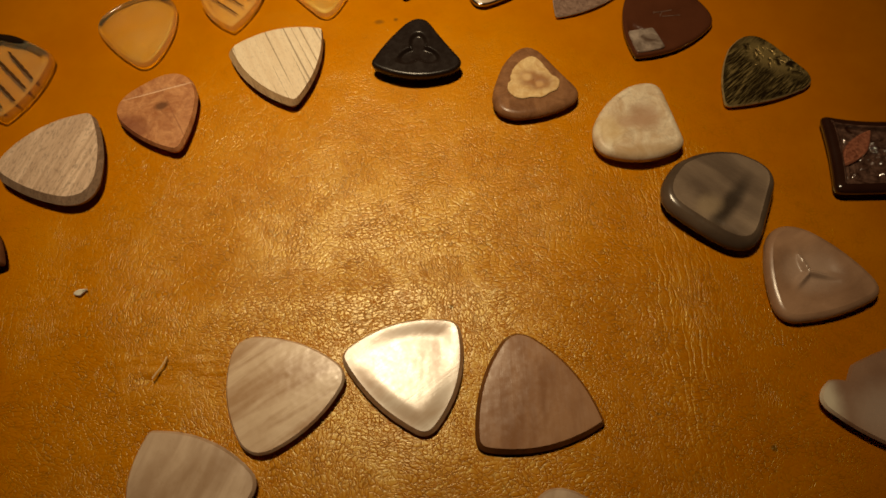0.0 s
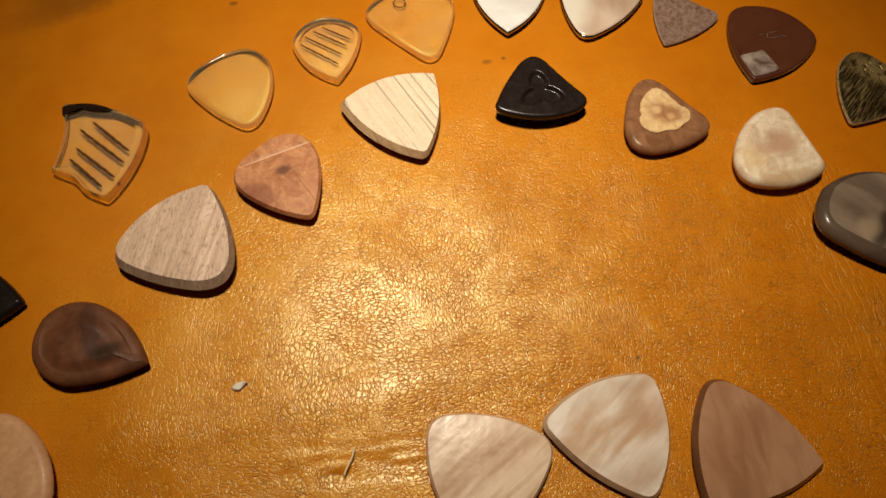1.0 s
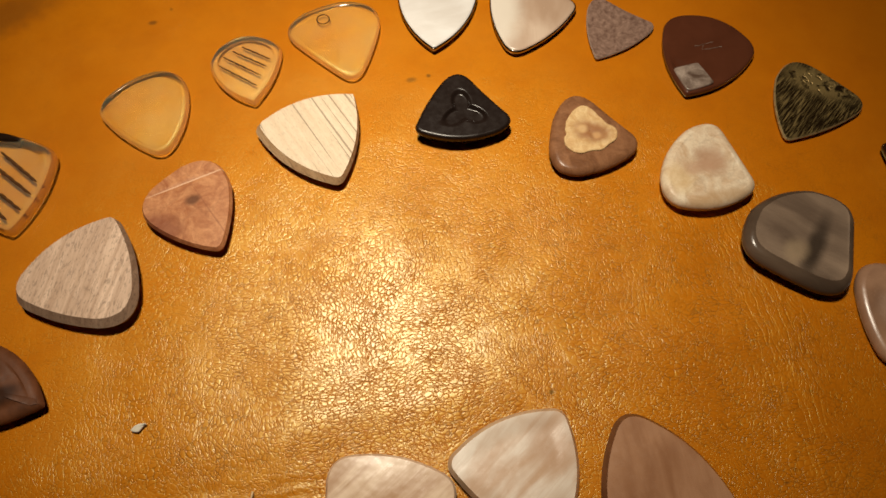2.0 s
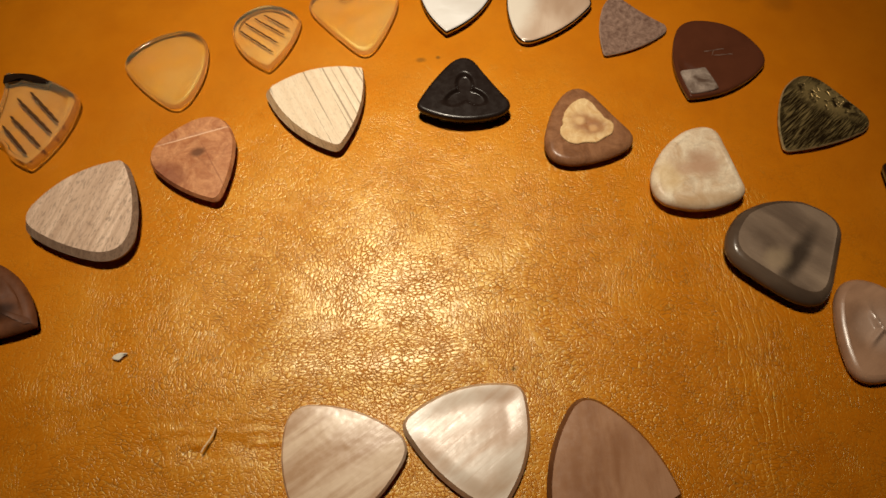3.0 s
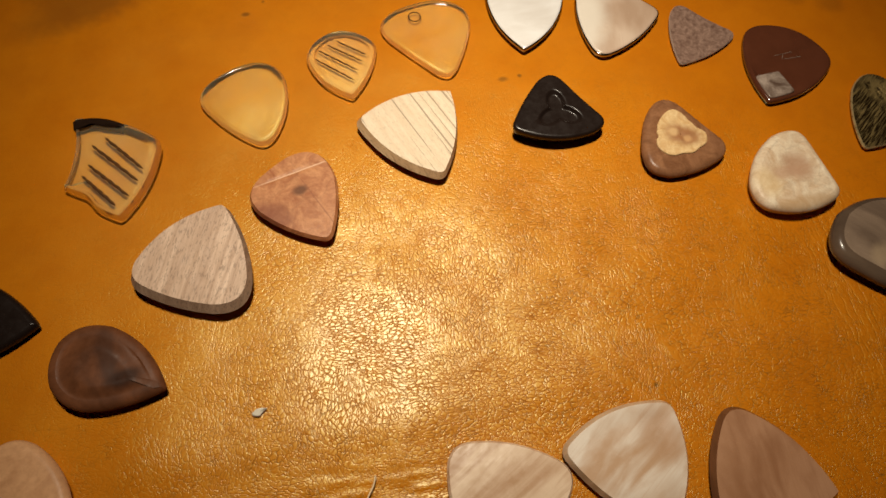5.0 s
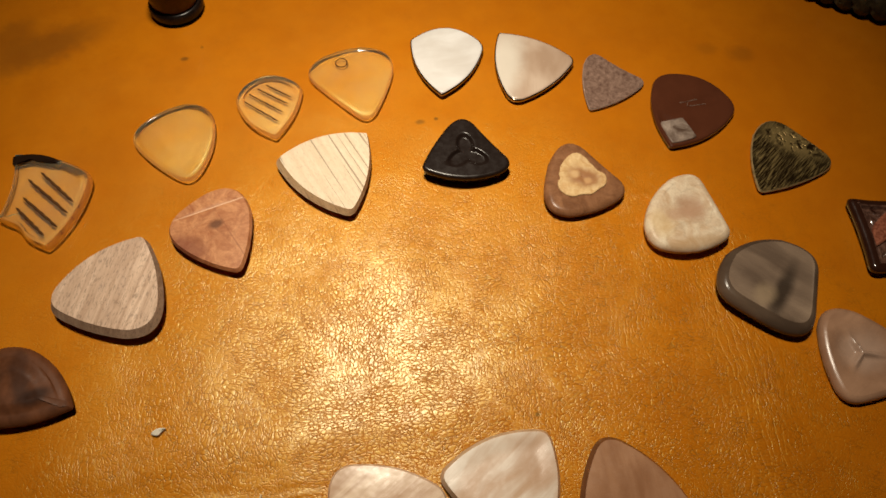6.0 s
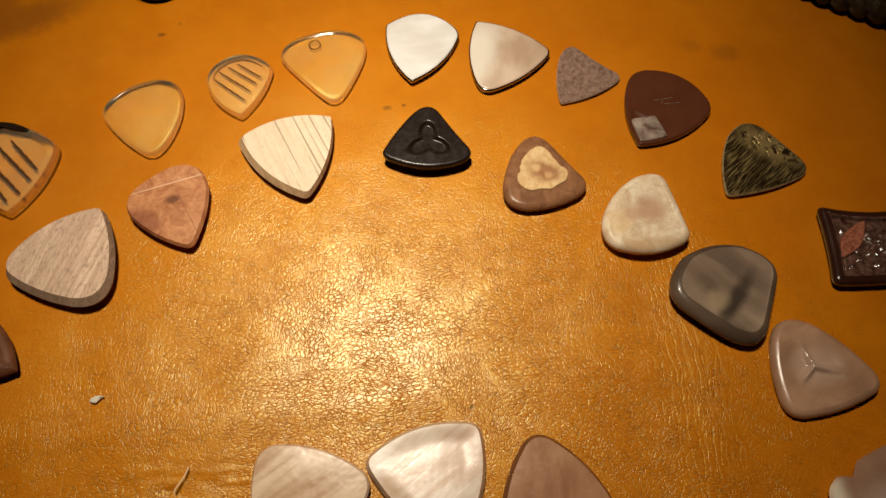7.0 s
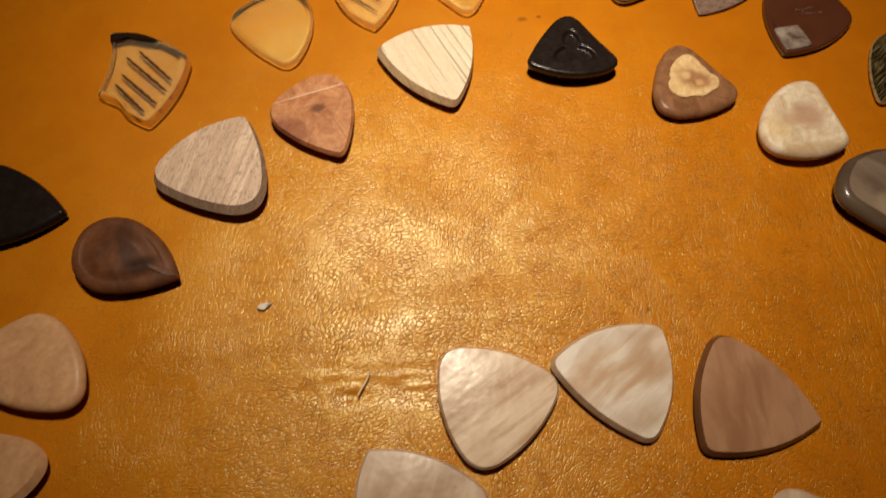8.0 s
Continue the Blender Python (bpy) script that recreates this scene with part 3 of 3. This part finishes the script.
# rose quartz with a worn peak
at, pts = (10.62, 7.07), outline([(-1.22, -1.45), (2.02, -0.63), (-0.65, 1.94)], [0.073, 0.097, 0.094], [0.15, 0.15, 0.29])
def rose_top(x, y, u):
    dx, dy = x + 0.0005, y - 0.0005
    r = math.hypot(dx, dy) + 1e-9
    a = math.atan2(dy, dx)
    ridge = 0.0
    for b in (105, 222, 345):
        d = (a - radians(b) + math.pi) % (2 * math.pi) - math.pi
        if abs(d) < math.pi / 2:
            ridge = max(ridge, math.exp(-(math.sin(d) * r / 0.0009) ** 2))
    hollow = math.exp(-(r / 0.0085) ** 4)
    return 0.0003 * u - 0.0019 * hollow * (1 - 0.85 * ridge * math.exp(-(r / 0.0075) ** 2))
faced_pick(at, "pinkish translucent stone pick with hollowed face and ridged middle", pts, 0.0034, 0.35, 0.002, 0.0008, ROSE, None, 0.0, rose_top, 44, curl=3)

# dark fossil stone
at, pts = (13.54, 11.25), outline([(-1.15, 1.36), (-1.49, -1.57), (1.49, -1.54), (2.37, 1.20)], [-0.03, 0.02, -0.08, -0.07], [0.1, 0.12, 0.1, 0.1])
def fossil_top(x, y, u):
    rough = noise.noise((x * 520, y * 520, 9)) + 0.6 * noise.noise((x * 1100, y * 1100, 3))
    return -0.0014 * smooth((u - 0.03) / 0.10) + 0.0008 * rough * smooth((u - 0.03) / 0.1)
fossil_pick = faced_pick(at, "glossy dark brown bow-shaped stone pick with speckled hollow", pts, 0.0040, 0.55, 0.0028, 0.0018, FOSSIL, FOSSIL_FRAME, 0.0, fossil_top, 40, "smooth dark polished frame", curl=5)
vein = outline([(-1.05, -0.7), (-0.05, -0.15), (0.3, 0.7), (-0.72, 0.08)], [0.06, 0.02, 0.06, 0.02], [0.15, 0.2, 0.15, 0.2])
part("red_vein", slab(vein, 0.0038, 0.8, 0.0006, 0.0002, 0.0, lambda x, y, u: 0.0005 * noise.noise((x * 600, y * 600, 4)), rings=18), FOSSIL_VEIN, fossil_pick, "reddish crystal ridge")

# shell with a bitten edge
at, pts = (11.38, 3.57), outline([(0.79, -1.69), (2.21, 1.50), (-1.74, -0.01)], [0.053, 0.073, 0.073], [0.08, 0.18, 0.17])
def bite(pts):
    """A scalloped bite out of the upper side."""
    out = []
    for p in pts:
        d = p - Vector((-0.0078, 0.0062))
        if d.length < 0.0034:
            p = p + Vector((0.45, -0.9)) * (0.0034 - d.length) * 0.75
        out.append(p)
    return out
faced_pick(at, "brown and white shell pick with a notched edge", bite(pts), 0.0034, 0.7, 0.0005, 0.0024, SHELL, None, 0.0002)

# tan stones
at, pts = (-16.55, 6.16), outline([(-1.96, -0.13), (1.42, -1.35), (0.01, 1.44)], [0.122, 0.158, 0.112], [0.24, 0.16, 0.14])
faced_pick(at, "rounded tan stone pick with smooth mottled face", pts, 0.0044, 0.55, 0.0022, 0.0024, TAN, None, 0.0006, curl=5)
at, pts = (-16.85, 3.52), outline([(-1.79, 0.75), (-0.13, -1.13), (1.19, 0.27)], [0.131, 0.158, 0.112], [0.21, 0.03, 0.23])
faced_pick(at, "tan stone pick with sloping edge", pts, 0.0042, 0.6, 0.0016, 0.0024, TAN, None, 0.0002)

# horn and shell triangles at the front
at, pts = (-4.64, 4.29), outline([(-0.53, -1.88), (1.99, 0.36), (-1.21, 1.48)], [0.115, 0.11, 0.132], [0.16, 0.13, 0.15])
faced_pick(at, "pale horn pick with wavy brown streaks", pts, 0.0030, 0.66, 0.0006, 0.0022, PALE_HORN, None, 0.0003)
at, pts = (-6.69, 1.87), outline([(-0.45, -1.86), (1.81, 0.08), (-1.23, 1.42)], [0.155, 0.115, 0.216], [0.31, 0.1, 0.03])
faced_pick(at, "pale cloudy horn pick in the front row", pts, 0.0028, 0.6, 0.0007, 0.0020, PALE_HORN_B, None, 0.0003)
at, pts = (3.01, 0.48), outline([(-1.24, -1.34), (1.95, -0.45), (-0.57, 1.22)], [0.093, 0.064, 0.12], [0.08, 0.11, 0.24])
faced_pick(at, "pale rosy horn pick in the front row", pts, 0.0028, 0.6, 0.0007, 0.0020, PALE_HORN_B, None, 0.0003)
at, pts = (-1.04, 4.66), outline([(0.49, -1.86), (1.42, 1.39), (-1.95, 0.53)], [0.136, 0.126, 0.088], [0.1, 0.08, 0.09])
def tilted(x, y, u):
    return (-0.045 * y - 0.01 * x) * smooth(2.5 * u)
faced_pick(at, "silky pearl shell pick with sloping rim", pts, 0.0030, 0.4, 0.0010, 0.0016, PEARL_HORN, PEARL_EDGE, 0.0, tilted, 24, "brownish polished rim")
at, pts = (2.25, 3.81), outline([(1.90, -0.76), (-0.35, 2.00), (-1.55, -1.32)], [0.113, 0.11, 0.101], [0.03, 0.15, 0.08])
faced_pick(at, "brown translucent horn pick with polished rim", pts, 0.0030, 0.35, 0.0011, 0.0014, AMBER_HORN, AMBER_EDGE, 0.0002, edge_label="dark glossy rim")

# far row
at, pts = (-0.69, 20.56), outline([(-0.37, -1.92), (1.57, 0.38), (-1.22, 0.88)], [0.111, 0.273, 0.113], [0.03, 0.09, 0.03])
shell = pick_of_parts(at, "white mother-of-pearl pick with polished edge")
part("body", slab(pts, 0.0022, 0.7, 0.0007, 0.001, 0.0002, lambda x, y, u: 0.0002 * noise.noise((x * 150, y * 150, 1))), WHITE_PEARL, shell)
part("edge_band", slab([p * 1.03 for p in pts], 0.0019, 0.6, 0.0006, 0.0008, -0.0002, rings=3), CHROME, shell, "shiny polished edge")
at, pts = (2.40, 19.69), outline([(-0.87, -1.71), (1.92, 0.15), (-0.79, 1.80)], [0.088, 0.1, 0.105], [0.14, 0.09, 0.03])
shell = pick_of_parts(at, "cream mother-of-pearl pick with polished edge")
part("body", slab(pts, 0.0022, 0.7, 0.0007, 0.001, 0.0002, lambda x, y, u: 0.0002 * noise.noise((x * 150, y * 150, 6))), GOLD_PEARL, shell)
part("edge_band", slab([p * 1.03 for p in pts], 0.0019, 0.6, 0.0006, 0.0008, -0.0002, rings=3), CHROME, shell, "shiny polished edge")
at, pts = (5.44, 18.79), outline([(-1.07, -1.39), (1.53, -0.21), (-0.36, 1.69)], [0.073, -0.046, 0.088], [0.04, 0.16, 0.28])
faced_pick(at, "thin mottled grey-violet metal pick with one blunt corner", pts, 0.0011, 0.6, 0.0003, 0.0002, PEWTER, PEWTER_EDGE, edge_label="worn light metal edge")
at, pts = (8.12, 17.18), outline([(-1.23, -1.82), (1.85, -0.29), (-0.84, 1.58)], [0.116, 0.222, 0.118], [0.03, 0.11, 0.13])
glossy = pick_of_parts(at, "glossy dark brown pick with a ground grey tip")
def ground_tip(x, y, u):
    return -0.0009 * smooth((-y * 0.75 - x * 0.65 - 0.0085) / 0.003) * min(1, 6 * u)
part("body", slab(pts, 0.0024, 0.5, 0.001, 0.001, 0.0004, ground_tip, rings=30), TORTOISE, glossy)
facet = outline([(-1.35, -0.69), (-1.17, -1.69), (-0.15, -1.49), (-0.43, -0.56)], [0.02, 0.02, 0.0, 0.0], [0.12, 0.12, 0.12, 0.12])
part("tip_facet", slab(facet, 0.0028, 0.85, 0.0005, 0.0001, 0.0, rings=6), FACET, glossy, "grey polished facet")
for a, b in (((-0.35, 0.08), (0.35, 0.18)), ((-0.12, -0.10), (-0.02, 0.12)), ((-0.05, -0.1), (0.6, -0.06))):
    a, b = Vector((*a, 0.285)) * 0.01, Vector((*b, 0.285)) * 0.01
    part("scratch", tube([a.lerp(b, i / 8) + Vector((0, 0.0001 * math.sin(i * 2.1), 0)) for i in range(9)], 0.0001, 5), FACET, glossy, "pale scratch")
at, pts = (11.07, 14.59), outline([(1.86, -0.48), (-0.05, 2.12), (-1.53, -1.40)], [0.016, 0.106, 0.056], [0.21, 0.34, 0.06])
faced_pick(at, "thin etched brass pick with feathered dark pattern", pts, 0.0012, 0.6, 0.0004, 0.0002, BRASS, BRASS_EDGE, edge_label="bright worn brass edge")


# clear plastic picks
def clear(at, label, pts, h, relief, material=None, rim=None):
    ob = faced_pick(at, label, pts, h, 0.5, 0.0009, 0.0005, material or CLEAR, rim or CLEAR_RIM_SHADED, 0.0, relief, 26, "brownish see-through rim darkened for shadow", floor=False)
    for piece in ob.children:
        if piece.name.startswith("face"):
            piece.visible_shadow = False
    return ob


def groove_lines(parent, ends, z, thick=1.0):
    """Wavy dark grooves between pairs of plan places (centimetres)."""
    for x0, y0, x1, y1 in ends:
        a, b = Vector((x0, y0, 0)) * 0.01, Vector((x1, y1, 0)) * 0.01
        line = [a.lerp(b, j / 16) + Vector((0, 0.00012 * math.sin(1.7 * j), z)) for j in range(17)]
        part("groove", tube(line, lambda u: thick * 0.00012 + thick * 0.00026 * math.sin(math.pi * u) ** 0.25 * (0.7 + 0.3 * math.sin(37 * u)), 6), GROOVE, parent, "dark ribbed groove")


def raised_rim(w, deep):
    return lambda x, y, u: -deep * smooth((u - w) / 0.06)


at, pts = (-10.64, 17.57), outline([(0.61, -1.97), (1.03, 1.60), (-1.68, 0.28)], [0.138, 0.153, 0.074], [0.15, 0.24, 0.18])
clear(at, "clear plastic pick with thick rounded rim", pts, 0.0020, raised_rim(0.06, 0.0008))
at, pts = (-4.23, 19.68), outline([(0.39, -2.14), (1.77, 1.52), (-2.09, 0.69)], [0.05, 0.124, 0.027], [0.18, 0.36, 0.27])
holed = clear(at, "clear plastic pick with a small round drilled dimple", pts, 0.0018, raised_rim(0.05, 0.0005))
ring = [Vector((0.00215 * math.cos(a) + -0.0045, 0.00215 * math.sin(a) + 0.009, 0.0013)) for a in (math.pi * 2 * i / 28 for i in range(29))]
part("dimple_rim", tube(ring, 0.00022, 6), GROOVE, holed, "brown ring round a drilled dimple")
at, pts = (-7.40, 18.69), outline([(0.22, -1.47), (1.25, 0.83), (-1.26, 0.65)], [0.087, 0.298, 0.142], [0.03, 0.12, 0.15])
ribbed = clear(at, "small clear plastic pick with ribbed grip", pts, 0.0026, raised_rim(0.14, 0.0008), CLEAR_DARK)
groove_lines(ribbed, [(-0.12, 1.02, 0.82, 0.33), (-0.44, 0.87, 0.67, 0.05), (-0.77, 0.67, 0.47, -0.31), (-0.93, 0.33, 0.32, -0.72)], 0.0018)
at, pts = (-14.88, 15.57), outline([(-1.15, 1.85), (-1.26, -0.72), (-0.66, -1.06), (-0.30, -1.54), (0.50, -2.02), (1.59, 0.71)], [-0.07, 0.03, -0.05, 0.04, 0.09, 0.09], [0.08, 0.06, 0.2, 0.2, 0.10, 0.12])
ribbed = clear(at, "broken clear plastic pick with ribbed grip and jagged edge", pts, 0.0034, raised_rim(0.10, 0.0010), CLEAR_DARK, CLEAR_RIM_DARK)
groove_lines(ribbed, [(-0.12, 0.98, 1.05, -0.30), (-0.50, 0.74, 0.92, -0.72), (-0.56, 0.03, 0.67, -1.22), (-0.72, -0.35, 0.30, -1.50)], 0.0024, 1.6)
# added dark strip: the plastic's refracted dark along its top, built as a solid
dark_strip = outline([(-1.10, 1.66), (-1.06, 1.30), (-0.50, 1.46), (0.46, 1.20), (0.48, 1.36), (-0.45, 1.72)], [0.0, 0.05, 0.03, 0.0, 0.06, 0.05], [0.15] * 6, 6)
part("refraction_strip", slab(dark_strip, 0.0037, 0.7, 0.0004, 0.0002, 0.0, rings=5), REFRACTED_DARK, ribbed, "dark strip standing in for refraction at the edge")

# ---- crumbs and things at the far edge ----
flake = outline([(-0.22, 0.02), (0.0, -0.10), (0.24, 0.03), (0.02, 0.12)], [0.1, -0.1, 0.05, 0.1], [0.2, 0.2, 0.2, 0.2], 5)
ob = mesh_object("flake", slab(flake, 0.0006, 0.5, 0.0003, 0.0001, 0.0, rings=4), CHIP)
ob.matrix_world = pose(-0.1066, 0.0737, 0.0002, 0, 0, 12)
tagged(ob, "small white paint flake on the leather", "crumb")
a, b = Vector((-0.0781, 0.0533, 0.0009)), Vector((-0.0809, 0.0470, 0.0009))
ob = mesh_object("fibre", tube([a.lerp(b, i / 10) + Vector((0.0003 * math.sin(i * 0.5), 0, 0)) for i in range(11)], 0.00024, 6), FIBRE)
tagged(ob, "short pale fibre lying on the leather", "fibre")


def turned_pot():
    """A dark turned pot with a black foot."""
    pot = new("small_pot")
    pot.location = (-0.1097, 0.2421, 0)
    tagged(pot, "small dark brown turned wooden pot on black foot", "pot")

    def lathe(profile, n=40):
        bm = bmesh.new()
        rows = [[bm.verts.new((r * math.cos(2 * math.pi * i / n), r * math.sin(2 * math.pi * i / n), z)) for i in range(n)] for r, z in profile]
        for lo, hi in zip(rows, rows[1:]):
            for i in range(n):
                bm.faces.new((lo[i], lo[(i + 1) % n], hi[(i + 1) % n], hi[i]))
        bm.faces.new(list(reversed(rows[0])))
        bm.faces.new(rows[-1])
        return bm

    part("foot", lathe([(0.0095, 0.0002), (0.0104, 0.001), (0.0106, 0.003), (0.0100, 0.0042), (0.0094, 0.0046)]), BLACK, pot, "black foot ring")
    part("body", lathe([(0.0088, 0.0046), (0.0092, 0.006), (0.0096, 0.012), (0.0094, 0.020), (0.0085, 0.026), (0.0060, 0.030), (0.002, 0.0315)]), DARK_WOOD, pot)


turned_pot()


def braid(start, end, width):
    """A dark cord plaited of three strands."""
    cord = new("braided_cord")
    tagged(cord, "dark plaited cord lying on the leather", "cord")
    a, b = Vector((*start, 0)), Vector((*end, 0))
    e = (b - a).normalized()
    side = Vector((-e.y, e.x, 0))
    steps = 160
    for k in range(3):
        line = []
        for i in range(steps + 1):
            s = i / steps
            ph = 2 * math.pi * (s * (b - a).length / 0.022 + k / 3)
            line.append(a.lerp(b, s) + side * (math.sin(ph) * width * 0.5 - 0.004 * math.sin(2.2 * s)) + Vector((0, 0, 0.0042 + 0.0016 * math.sin(2 * ph))))
        part("strand", tube(line, 0.0032, 8), DARK_CORD, cord)


braid((0.1509, 0.2318), (0.1985, 0.2080), 0.009)
